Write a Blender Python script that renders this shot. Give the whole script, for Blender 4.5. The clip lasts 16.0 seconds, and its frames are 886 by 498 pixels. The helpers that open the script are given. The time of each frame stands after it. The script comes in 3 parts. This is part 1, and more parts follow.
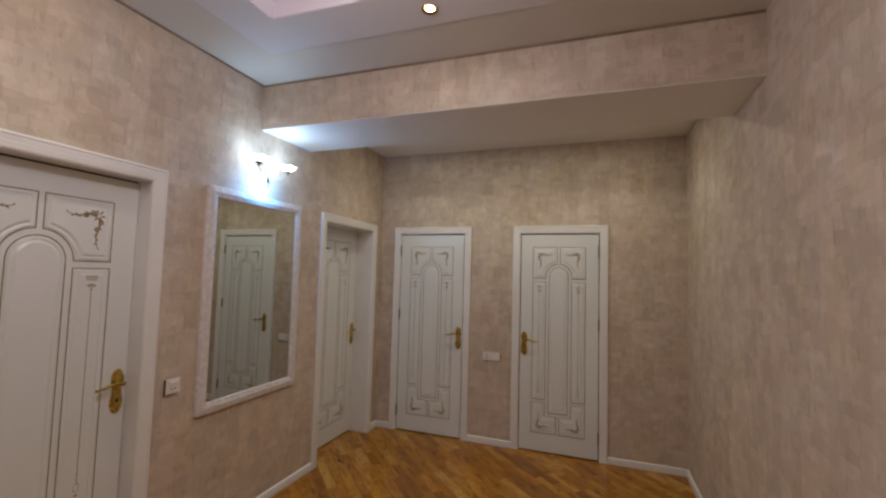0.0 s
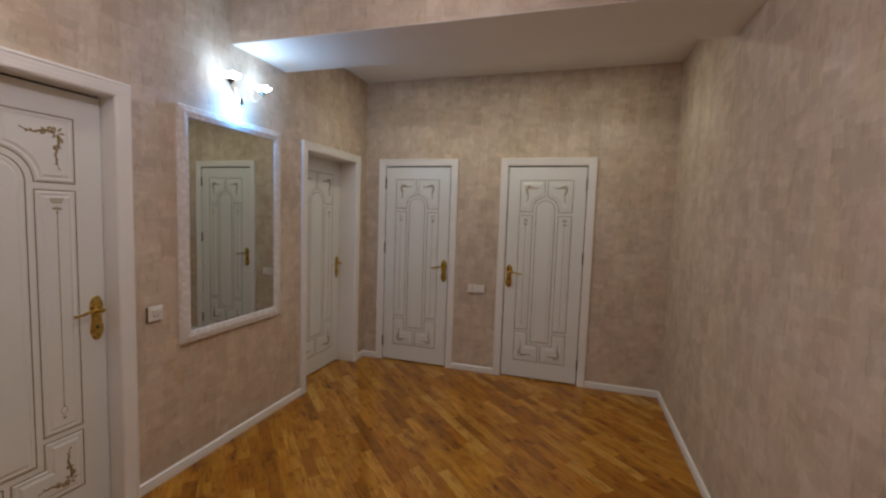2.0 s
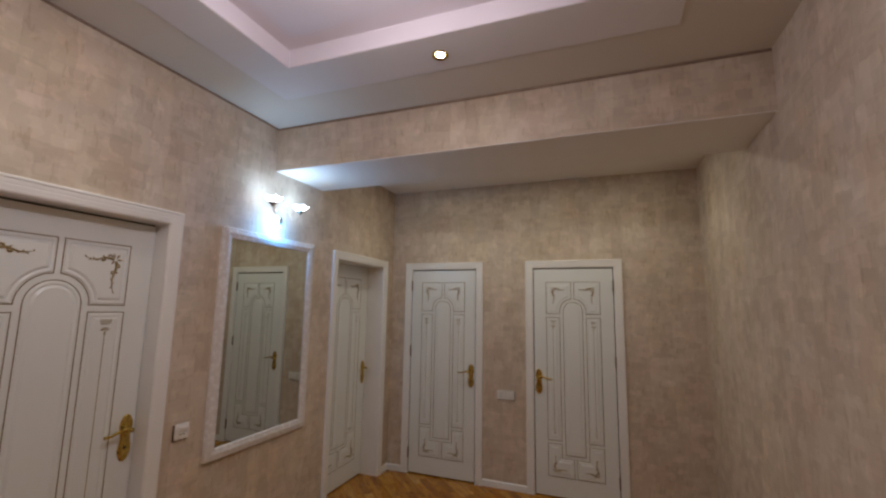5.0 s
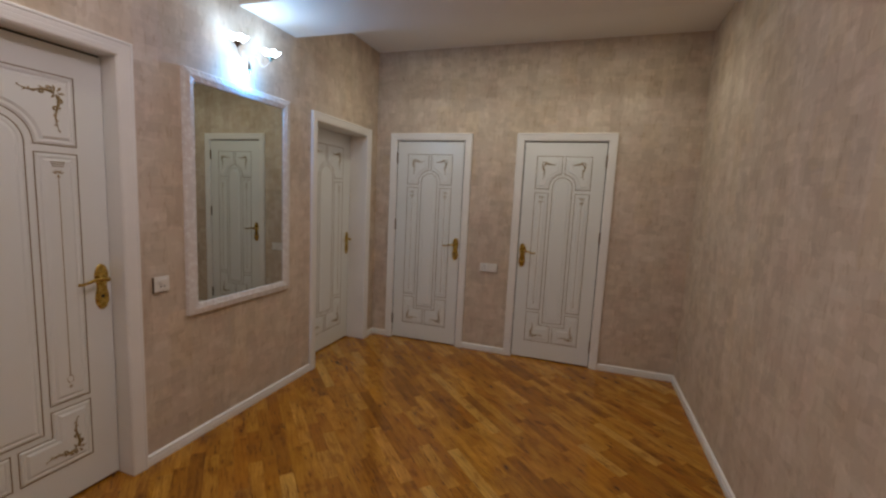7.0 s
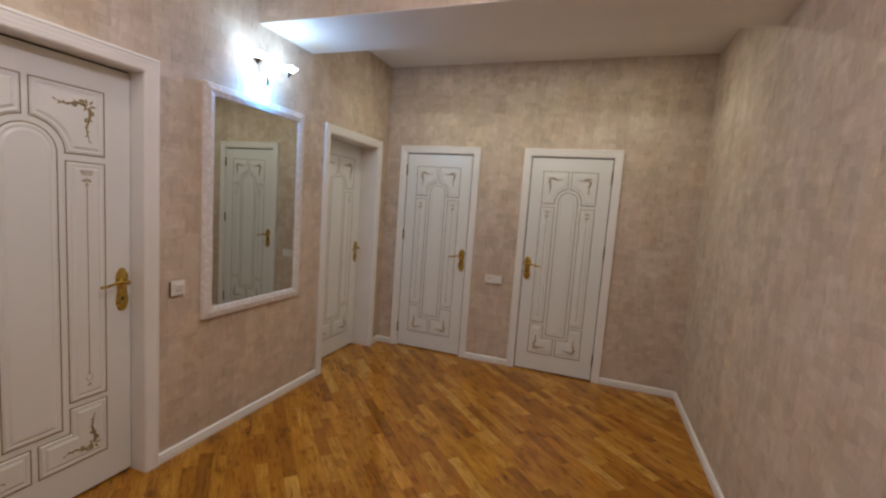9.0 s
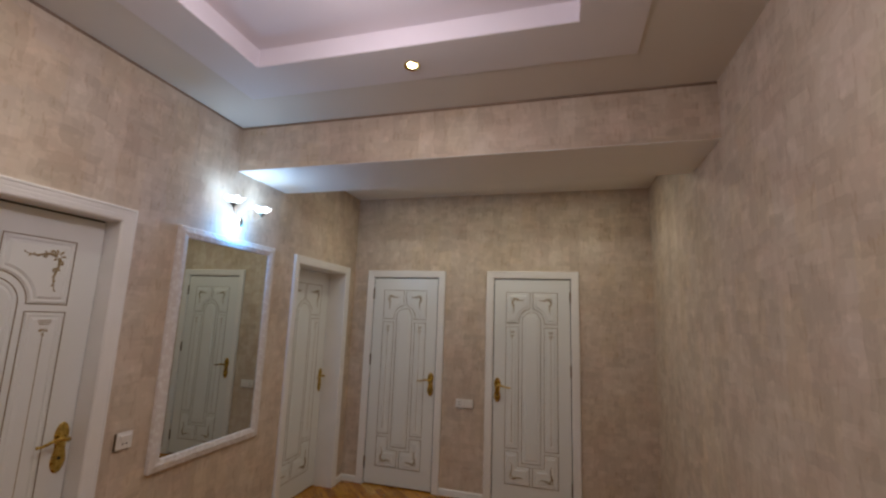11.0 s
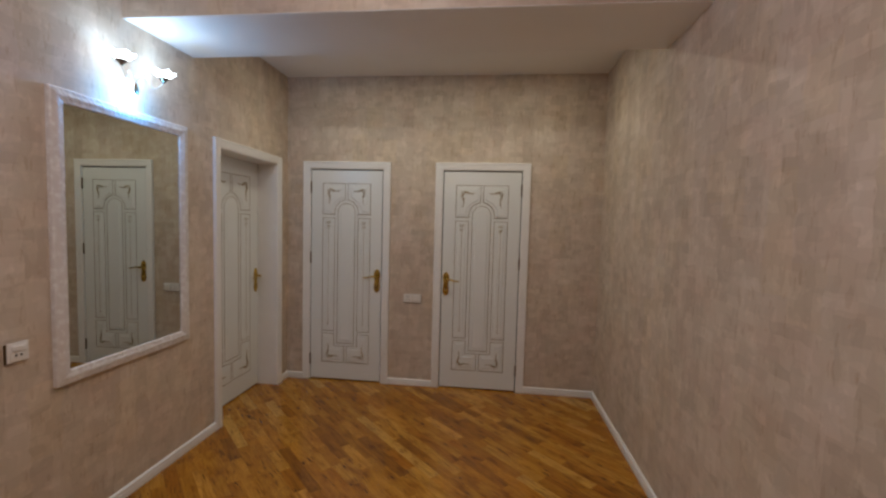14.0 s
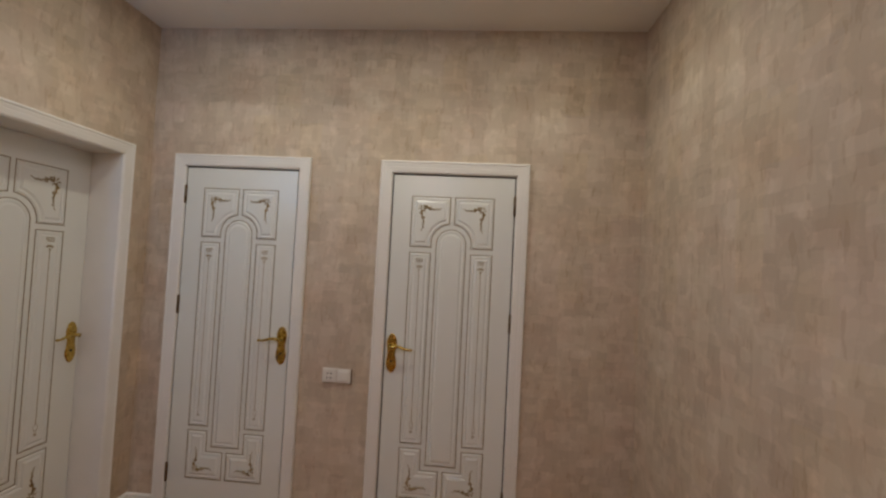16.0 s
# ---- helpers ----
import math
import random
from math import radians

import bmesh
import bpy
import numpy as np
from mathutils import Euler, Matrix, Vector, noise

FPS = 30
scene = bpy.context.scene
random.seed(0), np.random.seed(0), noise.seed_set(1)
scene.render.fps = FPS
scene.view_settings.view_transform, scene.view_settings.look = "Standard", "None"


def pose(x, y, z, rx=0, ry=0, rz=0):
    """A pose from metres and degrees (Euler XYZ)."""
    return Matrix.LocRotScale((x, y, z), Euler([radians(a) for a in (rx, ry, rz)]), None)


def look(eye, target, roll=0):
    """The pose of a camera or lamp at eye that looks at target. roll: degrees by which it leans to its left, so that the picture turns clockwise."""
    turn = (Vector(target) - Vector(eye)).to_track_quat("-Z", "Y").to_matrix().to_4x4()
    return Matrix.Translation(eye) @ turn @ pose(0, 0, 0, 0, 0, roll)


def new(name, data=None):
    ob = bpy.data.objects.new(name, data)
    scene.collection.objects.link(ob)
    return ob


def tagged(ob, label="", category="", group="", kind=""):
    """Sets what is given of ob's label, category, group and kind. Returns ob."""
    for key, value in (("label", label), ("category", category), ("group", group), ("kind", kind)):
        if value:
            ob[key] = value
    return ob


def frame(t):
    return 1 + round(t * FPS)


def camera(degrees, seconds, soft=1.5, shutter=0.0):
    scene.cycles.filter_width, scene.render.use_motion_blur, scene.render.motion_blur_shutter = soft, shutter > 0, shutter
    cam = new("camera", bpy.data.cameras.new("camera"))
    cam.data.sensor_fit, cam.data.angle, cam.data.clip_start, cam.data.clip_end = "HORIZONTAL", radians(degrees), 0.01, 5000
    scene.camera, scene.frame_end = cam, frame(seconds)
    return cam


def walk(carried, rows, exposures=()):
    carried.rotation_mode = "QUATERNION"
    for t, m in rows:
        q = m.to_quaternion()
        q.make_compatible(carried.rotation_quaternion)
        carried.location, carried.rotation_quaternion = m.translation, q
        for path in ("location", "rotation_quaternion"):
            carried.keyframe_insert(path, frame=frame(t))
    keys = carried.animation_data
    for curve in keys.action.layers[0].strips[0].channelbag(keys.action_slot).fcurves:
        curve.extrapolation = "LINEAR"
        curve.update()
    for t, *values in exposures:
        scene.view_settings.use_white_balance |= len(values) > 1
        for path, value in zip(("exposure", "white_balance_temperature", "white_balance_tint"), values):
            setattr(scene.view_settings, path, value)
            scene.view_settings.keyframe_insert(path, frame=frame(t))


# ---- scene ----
cam = camera(92.5, 16.0, soft=2.4)
PATH = [
    (0, (0.241, 0.112, 1.595), (-0.426, 1.994, 1.717), 1.6),
    (0.3, (0.250, 0.074, 1.613), (-0.409, 1.945, 1.852), 1.5),
    (0.5, (0.269, 0.059, 1.621), (-0.386, 1.914, 1.983), 1.8),
    (1, (0.282, 0.034, 1.644), (-0.354, 1.88, 2.08), 1.7),
    (1.5, (0.267, 0.06, 1.612), (-0.349, 1.928, 1.973), 1.6),
    (2, (0.212, 0.159, 1.523), (-0.377, 2.064, 1.368), 1.9),
    (2.5, (0.181, 0.26, 1.403), (-0.349, 2.073, 0.746), 2.7),
    (3, (0.149, 0.301, 1.361), (-0.375, 2.035, 0.513), 3.3),
    (3.5, (0.146, 0.295, 1.383), (-0.403, 2.02, 0.534), 3.2),
    (4, (0.16, 0.215, 1.5), (-0.516, 2.06, 1.127), 1.7),
    (4.5, (0.199, 0.136, 1.607), (-0.518, 1.992, 1.815), 0.8),
    (4.7, (0.212, 0.133, 1.622), (-0.506, 1.984, 1.864), 1.0),
    (5.3, (0.225, 0.100, 1.636), (-0.457, 1.955, 1.942), 1.0),
    (5.9, (0.228, 0.095, 1.638), (-0.408, 1.962, 1.972), 1.2),
    (6.4, (0.216, 0.140, 1.608), (-0.398, 2.029, 1.845), 1.5),
    (6.8, (0.196, 0.21, 1.544), (-0.414, 2.114, 1.565), 1.9),
    (7, (0.163, 0.238, 1.476), (-0.461, 2.123, 1.232), 2.8),
    (7.5, (0.09, 0.297, 1.39), (-0.503, 2.07, 0.68), 4.7),
    (8, (0.06, 0.295, 1.371), (-0.502, 2.037, 0.566), 5.2),
    (8.5, (0.184, 0.234, 1.432), (-0.447, 2.028, 0.812), 4.6),
    (9, (0.194, 0.174, 1.503), (-0.467, 2.05, 1.299), 4.1),
    (9.5, (0.242, 0.125, 1.544), (-0.423, 2.009, 1.643), 3.6),
    (9.7, (0.214, 0.109, 1.573), (-0.425, 1.996, 1.754), 3.2),
    (10.2, (0.215, 0.088, 1.608), (-0.390, 1.972, 1.900), 2.8),
    (10.8, (0.212, 0.082, 1.620), (-0.345, 1.974, 1.954), 2.3),
    (11.4, (0.206, 0.122, 1.588), (-0.294, 2.043, 1.832), 1.9),
    (11.8, (0.196, 0.185, 1.526), (-0.286, 2.126, 1.583), 1.9),
    (12, (0.205, 0.223, 1.504), (-0.261, 2.155, 1.275), 2.4),
    (12.5, (0.167, 0.311, 1.405), (-0.186, 2.113, 0.612), 3.2),
    (13, (0.174, 0.333, 1.366), (-0.164, 2.095, 0.481), 3.2),
    (13.5, (0.07, 0.237, 1.468), (-0.188, 2.165, 1.005), 1.9),
    (14, (0.037, 0.315, 1.533), (-0.187, 2.299, 1.411), 1.5),
    (14.5, (0.099, 0.618, 1.578), (-0.108, 2.608, 1.589), 1.4),
    (14.8, (0.066, 0.795, 1.568), (-0.123, 2.786, 1.576), 1.5),
    (15, (0.065, 0.964, 1.551), (-0.12, 2.955, 1.591), 1.7),
    (15.2, (0.055, 1.108, 1.568), (-0.094, 3.102, 1.599), 1.6),
    (15.5, (0.09, 1.373, 1.535), (-0.078, 3.364, 1.603), 1.8),
    (16, (0.086, 1.766, 1.501), (-0.068, 3.759, 1.568), 2.9),
]
EXPOSURES = [
    (0.0, -0.24), (0.5, -0.30), (1.0, -0.54), (1.5, -0.54), (2.0, -0.28), (2.5, 0.05), (3.0, 0.40), (3.5, 0.47), (4.0, 0.38), (4.5, -0.23),
    (4.7, -0.36), (5.3, -0.45), (5.9, -0.50), (6.4, -0.45), (7.0, -0.30), (7.5, 0.12), (8.0, 0.45), (8.5, 0.45), (9.0, 0.03), (9.5, -0.26),
    (10.2, -0.35), (10.8, -0.40), (11.4, -0.35), (12.0, -0.17), (12.5, 0.09), (13.0, 0.50), (13.5, 0.48), (14.0, -0.25), (14.5, -0.30), (15.0, -0.27), (15.5, -0.20), (16.0, -0.08),
]
walk(cam, [(t, look(eye, target, roll)) for t, eye, target, roll in PATH], EXPOSURES)

# ---- the plan, in metres ----
LEFT, RIGHT, BACK, NEAR = -1.900, 0.990, 4.180, -0.55
Z_MAIN, Z_RING, Z_TRAY, Z_REAR, Z_BEAM = 2.860, 2.856, 2.955, 2.855, 2.550
BEAM_FRONT, BEAM_REAR = 2.377, 2.907
TRAY = (-1.293, 0.297, 0.300, 1.764)
RING = (-1.545, 0.560, 0.040, 2.040)
# Last two are unseen, added by symmetry to brighten the east wall.
ROOM_SPOTS = [(-0.497, 1.912), (-1.435, 1.020), (0.440, 1.020), (-0.497, 0.140)]
REAR_SPOTS = [(-1.248, 3.538), (-0.440, 3.538), (0.366, 3.538)]
PENDANT = (-0.500, 1.040)
SCONCE = (LEFT, 2.390, 2.205)

# ---- world and lamps ----
world = bpy.data.worlds.new("world")
scene.world = world
world.use_nodes = True
world.node_tree.nodes["Background"].inputs[0].default_value = (0.5, 0.55, 0.6, 1)
world.node_tree.nodes["Background"].inputs[1].default_value = 0.02


def point_lamp(name, place, watts, colour, radius):
    data = bpy.data.lights.new(name, "POINT")
    data.energy, data.color, data.shadow_soft_size = watts, colour, radius
    ob = new(name, data)
    ob.location = place
    return ob


def spot_lamp(name, place, watts, colour, degrees, blend, radius):
    data = bpy.data.lights.new(name, "SPOT")
    data.energy, data.color, data.shadow_soft_size = watts, colour, radius
    data.spot_size, data.spot_blend = radians(degrees), blend
    ob = new(name, data)
    ob.location = place
    return ob


def spill_lamp(place, watts, colour):
    """The light that a downlight's bulb sheds past its reflector."""
    data = bpy.data.lights.new("spill_light", "AREA")
    data.shape, data.size = "DISK", 0.042
    data.energy, data.color = watts, colour
    ob = new("spill_light", data)
    ob.location = place
    return ob


WARM, REAR_WARM, LILAC, COOL, BLUE = (1.0, 0.95, 0.755), (1.0, 0.94, 0.745), (1.0, 0.875, 0.925), (0.38, 0.69, 1.0), (0.09, 0.42, 1.0)
point_lamp("pendant_light", (*PENDANT, 2.665), 18, LILAC, 0.03)
for x, y in ROOM_SPOTS:
    spot_lamp("spot_light", (x, y, Z_RING - 0.012), 8.0, WARM, 112, 0.6, 0.020)
    spill_lamp((x, y, Z_RING - 0.0115), 0.9, WARM)
for x, y in REAR_SPOTS:
    spot_lamp("spot_light", (x, y, Z_REAR - 0.012), 7.0, REAR_WARM, 124, 0.45, 0.024)
    spill_lamp((x, y, Z_REAR - 0.0115), 2.1, REAR_WARM)
for dy in (-0.135, 0.135):
    up = spot_lamp("sconce_light", (SCONCE[0] + 0.105, SCONCE[1] + dy, SCONCE[2] + 0.102), 1.0, COOL, 172, 0.4, 0.02)
    up.rotation_euler = (math.pi, 0, 0)
# Lamp of the sconce's central glare, set in front of the finial.
point_lamp("glare_light", (SCONCE[0] + 0.085, SCONCE[1], SCONCE[2] - 0.060), 5.6, BLUE, 0.02)


# ---- materials ----
def material(name, colour=(0.8, 0.8, 0.8), roughness=0.5, metallic=0.0):
    m = bpy.data.materials.new(name)
    m.use_nodes = True
    b = m.node_tree.nodes["Principled BSDF"]
    b.inputs["Base Color"].default_value = (*colour, 1)
    b.inputs["Roughness"].default_value = roughness
    b.inputs["Metallic"].default_value = metallic
    return m, m.node_tree, b


def node(tree, kind, values=None, operation="", distance="", feature=""):
    n = tree.nodes.new(kind)
    if operation:
        n.operation = operation
    if distance:
        n.distance = distance
    if feature:
        n.feature = feature
    for key, value in (values or {}).items():
        n.inputs[key].default_value = value
    return n


def ramp(tree, source, stops):
    n = tree.nodes.new("ShaderNodeValToRGB")
    e = n.color_ramp.elements
    while len(e) < len(stops):
        e.new(0.5)
    for el, (p, c) in zip(e, stops):
        el.position, el.color = p, (*c, 1) if len(c) == 3 else c
    tree.links.new(source, n.inputs[0])
    return n.outputs[0]


def mixed(tree, mode, factor, a, b):
    n = tree.nodes.new("ShaderNodeMix")
    n.data_type, n.blend_type = "RGBA", mode
    for sock, v in ((n.inputs[0], factor), (n.inputs[6], a), (n.inputs[7], b)):
        if isinstance(v, bpy.types.NodeSocket):
            tree.links.new(v, sock)
        elif isinstance(v, tuple):
            sock.default_value = (*v, 1)
        else:
            sock.default_value = v
    return n.outputs[2]


def math_node(tree, op, a, b=0.0):
    n = tree.nodes.new("ShaderNodeMath")
    n.operation = op
    for sock, v in ((n.inputs[0], a), (n.inputs[1], b)):
        if isinstance(v, bpy.types.NodeSocket):
            tree.links.new(v, sock)
        else:
            sock.default_value = v
    return n.outputs[0]


def bumped(tree, shader, height, strength, distance):
    n = node(tree, "ShaderNodeBump", {"Strength": strength, "Distance": distance})
    tree.links.new(height, n.inputs["Height"])
    tree.links.new(n.outputs[0], shader.inputs["Normal"])


def noise_of(tree, vector, scale, detail=3.0, rough=0.55):
    n = node(tree, "ShaderNodeTexNoise", {"Scale": scale, "Detail": detail, "Roughness": rough})
    if vector is not None:
        tree.links.new(vector, n.inputs["Vector"])
    return n.outputs[0]


def coords(tree):
    return node(tree, "ShaderNodeTexCoord").outputs["Object"]


def scaled(tree, vector, scale, rot=(0, 0, 0)):
    n = node(tree, "ShaderNodeMapping", {"Scale": scale, "Rotation": rot})
    tree.links.new(vector, n.inputs["Vector"])
    return n.outputs[0]


def wallpaper_material():
    """Embossed wallpaper of torn, overlapping beige and pink patches with vertical strokes."""
    m, tree, b = material("wallpaper", roughness=0.62)
    p = node(tree, "ShaderNodeSeparateXYZ")
    tree.links.new(coords(tree), p.inputs[0])
    c = node(tree, "ShaderNodeCombineXYZ")
    tree.links.new(math_node(tree, "ADD", p.outputs[0], p.outputs[1]), c.inputs[0])
    tree.links.new(p.outputs[2], c.inputs[1])
    flat = c.outputs[0]
    warp = node(tree, "ShaderNodeTexNoise", {"Scale": 9.0, "Detail": 3.0})
    tree.links.new(flat, warp.inputs["Vector"])
    shift = node(tree, "ShaderNodeVectorMath", operation="MULTIPLY_ADD")
    tree.links.new(warp.outputs["Color"], shift.inputs[0])
    shift.inputs[1].default_value = (0.060, 0.050, 0.0)
    tree.links.new(flat, shift.inputs[2])
    torn = shift.outputs[0]

    def patches(width, height, offset, turn):
        v = node(tree, "ShaderNodeTexBrick", {"Color1": (0, 0, 0, 1), "Color2": (1, 1, 1, 1), "Mortar": (0.5, 0.5, 0.5, 1), "Scale": 1.0, "Mortar Size": 0.0, "Brick Width": width, "Row Height": height})
        v.offset, v.offset_frequency, v.squash, v.squash_frequency = offset, 2, 1.6, 3
        tree.links.new(scaled(tree, torn, (1, 1, 1), (0, 0, radians(turn))), v.inputs["Vector"])
        return v.outputs["Color"]
    wide, tall, small = patches(0.150, 0.115, 0.37, 0), patches(0.180, 0.090, 0.43, 90), patches(0.060, 0.045, 0.31, 0)

    def daubs(source, low, high):
        return ramp(tree, source, [(low, (0, 0, 0)), (high, (1, 1, 1))])
    brushed = noise_of(tree, scaled(tree, torn, (6, 6.5, 1)), 1.0, 3, 0.5)
    layers = [
        (wide, 0.14), (tall, 0.18), (noise_of(tree, flat, 2.2, 2), 0.15), (brushed, 0.18),
        (daubs(small, 0.74, 0.86), 0.10), (daubs(small, 0.10, 0.16), 0.08),
        (daubs(noise_of(tree, scaled(tree, torn, (15, 10, 3.1)), 1.0, 3, 0.5), 0.56, 0.60), 0.09),
        (noise_of(tree, scaled(tree, torn, (40, 26, 1)), 1.0, 2, 0.5), 0.05), (noise_of(tree, scaled(tree, torn, (42, 8, 1)), 1.0, 2, 0.5), 0.13), (noise_of(tree, scaled(tree, flat, (30, 90, 1)), 1.0, 2, 0.5), 0.02),
    ]
    tone = None
    for src, k in layers:
        n = math_node(tree, "MULTIPLY_ADD", src, k)
        if tone is None:
            n.node.inputs[2].default_value = 0.0
        else:
            tree.links.new(tone, n.node.inputs[2])
        tone = n
    beige = ramp(tree, tone, [(0.34, WALL_DARK), (0.55, WALL_MID), (0.76, WALL_LIGHT)])
    hue = patches(0.210, 0.140, 0.41, 90)
    beige = mixed(tree, "MULTIPLY", 0.8, beige, ramp(tree, hue, [(0.05, (1.02, 0.99, 0.92)), (0.35, (1.0, 1.0, 1.0)), (0.65, (1.0, 0.975, 0.98)), (0.95, (0.975, 0.965, 0.95))]))
    strokes = math_node(tree, "MULTIPLY", daubs(noise_of(tree, scaled(tree, flat, (34, 9, 1)), 1.0, 2, 0.5), 0.62, 0.65), 0.6)
    beige = mixed(tree, "MULTIPLY", strokes, beige, (0.84, 0.785, 0.725))
    pale = math_node(tree, "MULTIPLY", daubs(noise_of(tree, scaled(tree, torn, (13, 17, 1)), 1.0, 2, 0.5), 0.60, 0.625), 0.6)
    beige = mixed(tree, "MULTIPLY", pale, beige, (1.11, 1.11, 1.12))
    rust = math_node(tree, "MULTIPLY", daubs(noise_of(tree, scaled(tree, torn, (24, 15, 1)), 1.0, 3, 0.55), 0.66, 0.72), 0.5)
    beige = mixed(tree, "MULTIPLY", rust, beige, (0.90, 0.80, 0.70))
    pinker = mixed(tree, "MULTIPLY", ramp(tree, noise_of(tree, flat, 5.0, 2), [(0.45, (0, 0, 0)), (0.75, (1, 1, 1))]), beige, (1.0, 0.945, 0.93))
    tree.links.new(pinker, b.inputs["Base Color"])
    bumped(tree, b, tone, 0.16, 0.002)
    return m


def paint_material(name, colour, roughness, grain=0.03, coarse=3.0):
    m, tree, b = material(name, colour, roughness)
    co = coords(tree)
    dark = tuple(k * (1 - 3 * grain) for k in colour)
    tree.links.new(ramp(tree, noise_of(tree, co, coarse, 4), [(0.3, dark), (0.7, colour)]), b.inputs["Base Color"])
    bumped(tree, b, noise_of(tree, co, 160, 3), 0.08, 0.001)
    return m


def wood_material():
    """Lacquered oak blocks, each of its own tone, with growth rings, flecks, knots and short dark cracks."""
    m, tree, b = material("oak_parquet", roughness=0.16)
    info, geo = node(tree, "ShaderNodeObjectInfo"), node(tree, "ShaderNodeNewGeometry")
    own = math_node(tree, "FRACT", math_node(tree, "ADD", info.outputs["Random"], geo.outputs["Random Per Island"]))
    own2 = math_node(tree, "FRACT", math_node(tree, "MULTIPLY", own, 7.31))
    own3 = math_node(tree, "FRACT", math_node(tree, "MULTIPLY", own, 23.17))
    off = node(tree, "ShaderNodeCombineXYZ")
    for i, k in enumerate((37.0, 91.0, 53.0)):
        tree.links.new(math_node(tree, "MULTIPLY", own, k), off.inputs[i])
    place = node(tree, "ShaderNodeVectorMath", operation="ADD")
    tree.links.new(coords(tree), place.inputs[0])
    tree.links.new(off.outputs[0], place.inputs[1])
    at = place.outputs[0]
    warp = node(tree, "ShaderNodeTexNoise", {"Scale": 6.0, "Detail": 3.0})
    tree.links.new(at, warp.inputs["Vector"])
    bent = node(tree, "ShaderNodeVectorMath", operation="MULTIPLY_ADD")
    tree.links.new(warp.outputs["Color"], bent.inputs[0])
    bent.inputs[1].default_value = (0.02, 0.034, 0.0)
    tree.links.new(at, bent.inputs[2])
    along = bent.outputs[0]
    grain = noise_of(tree, scaled(tree, along, (5, 70, 5)), 1.0, 5, 0.65)
    fine = noise_of(tree, scaled(tree, along, (12, 320, 12)), 1.0, 2, 0.6)
    cloud = noise_of(tree, scaled(tree, along, (7, 15, 7)), 1.0, 3, 0.55)

    def mask(source, stops):
        return ramp(tree, source, [(p, (k, k, k)) for p, k in stops])
    tone = ramp(tree, own, [(0.0, WOOD[0]), (0.12, WOOD[1]), (0.38, WOOD[2]), (0.72, WOOD[3]), (0.92, WOOD[4]), (1.0, WOOD[5])])
    tint = mixed(tree, "MULTIPLY", mask(own2, [(0.35, 0.0), (1.0, 0.6)]), tone, (1.0, 0.84, 0.66))
    c = mixed(tree, "MULTIPLY", 0.75, tint, ramp(tree, grain, [(0.30, (0.50, 0.40, 0.30)), (0.48, (0.97, 0.95, 0.93)), (0.70, (1.16, 1.15, 1.12))]))
    c = mixed(tree, "MULTIPLY", 0.45, c, ramp(tree, fine, [(0.3, (0.72, 0.66, 0.58)), (0.55, (1, 1, 1))]))
    c = mixed(tree, "MULTIPLY", 0.85, c, ramp(tree, cloud, [(0.28, (0.48, 0.36, 0.24)), (0.44, (0.95, 0.93, 0.90)), (0.60, (1.08, 1.10, 1.12)), (0.76, (1.28, 1.36, 1.50))]))
    # growth rings, plain on some blocks only
    field = noise_of(tree, scaled(tree, along, (2.6, 15, 2.6)), 1.0, 1, 0.4)
    ring = math_node(tree, "FRACT", math_node(tree, "MULTIPLY", field, 17.0))
    lines = mask(ring, [(0.0, 1.0), (0.16, 0.25), (0.5, 0.0), (0.86, 0.10), (1.0, 1.0)])
    c = mixed(tree, "MIX", math_node(tree, "MULTIPLY", lines, mask(own3, [(0.45, 0.10), (0.95, 0.62)])), c, (0.20, 0.078, 0.014))
    # knots with a darker halo
    cells = node(tree, "ShaderNodeTexVoronoi", {"Scale": 1.0, "Randomness": 1.0})
    tree.links.new(scaled(tree, along, (5.5, 15, 5.5)), cells.inputs["Vector"])
    split = node(tree, "ShaderNodeSeparateColor")
    tree.links.new(cells.outputs["Color"], split.inputs[0])
    rare = mask(split.outputs[0], [(0.62, 0.0), (0.66, 1.0)])
    halo = mask(cells.outputs["Distance"], [(0.10, 0.62), (0.42, 0.0)])
    c = mixed(tree, "MIX", math_node(tree, "MULTIPLY", rare, halo), c, (0.22, 0.082, 0.012))
    core = mask(cells.outputs["Distance"], [(0.06, 0.9), (0.15, 0.0)])
    c = mixed(tree, "MIX", math_node(tree, "MULTIPLY", rare, core), c, (0.050, 0.020, 0.008))
    streaks = noise_of(tree, scaled(tree, along, (7, 44, 7)), 1.0, 2, 0.5)
    c = mixed(tree, "MIX", mask(streaks, [(0.63, 0.0), (0.72, 0.7)]), c, (0.13, 0.050, 0.012))
    cracks = noise_of(tree, scaled(tree, along, (9, 110, 9)), 1.0, 2, 0.5)
    c = mixed(tree, "MIX", mask(math_node(tree, "ADD", cracks, math_node(tree, "MULTIPLY", noise_of(tree, at, 4.0, 2), 0.38)), [(0.875, 0.0), (0.91, 0.9)]), c, (0.055, 0.022, 0.008))
    tree.links.new(c, b.inputs["Base Color"])
    tree.links.new(mask(noise_of(tree, coords(tree), 9.0, 4), [(0.3, 0.04), (0.7, 0.10)]), b.inputs["Roughness"])
    b.inputs["Specular IOR Level"].default_value = 0.32
    swell = noise_of(tree, scaled(tree, at, (18, 46, 18)), 1.0, 2, 0.5)
    bumped(tree, b, math_node(tree, "ADD", math_node(tree, "MULTIPLY", grain, 0.35), swell), 0.17, 0.002)
    return m


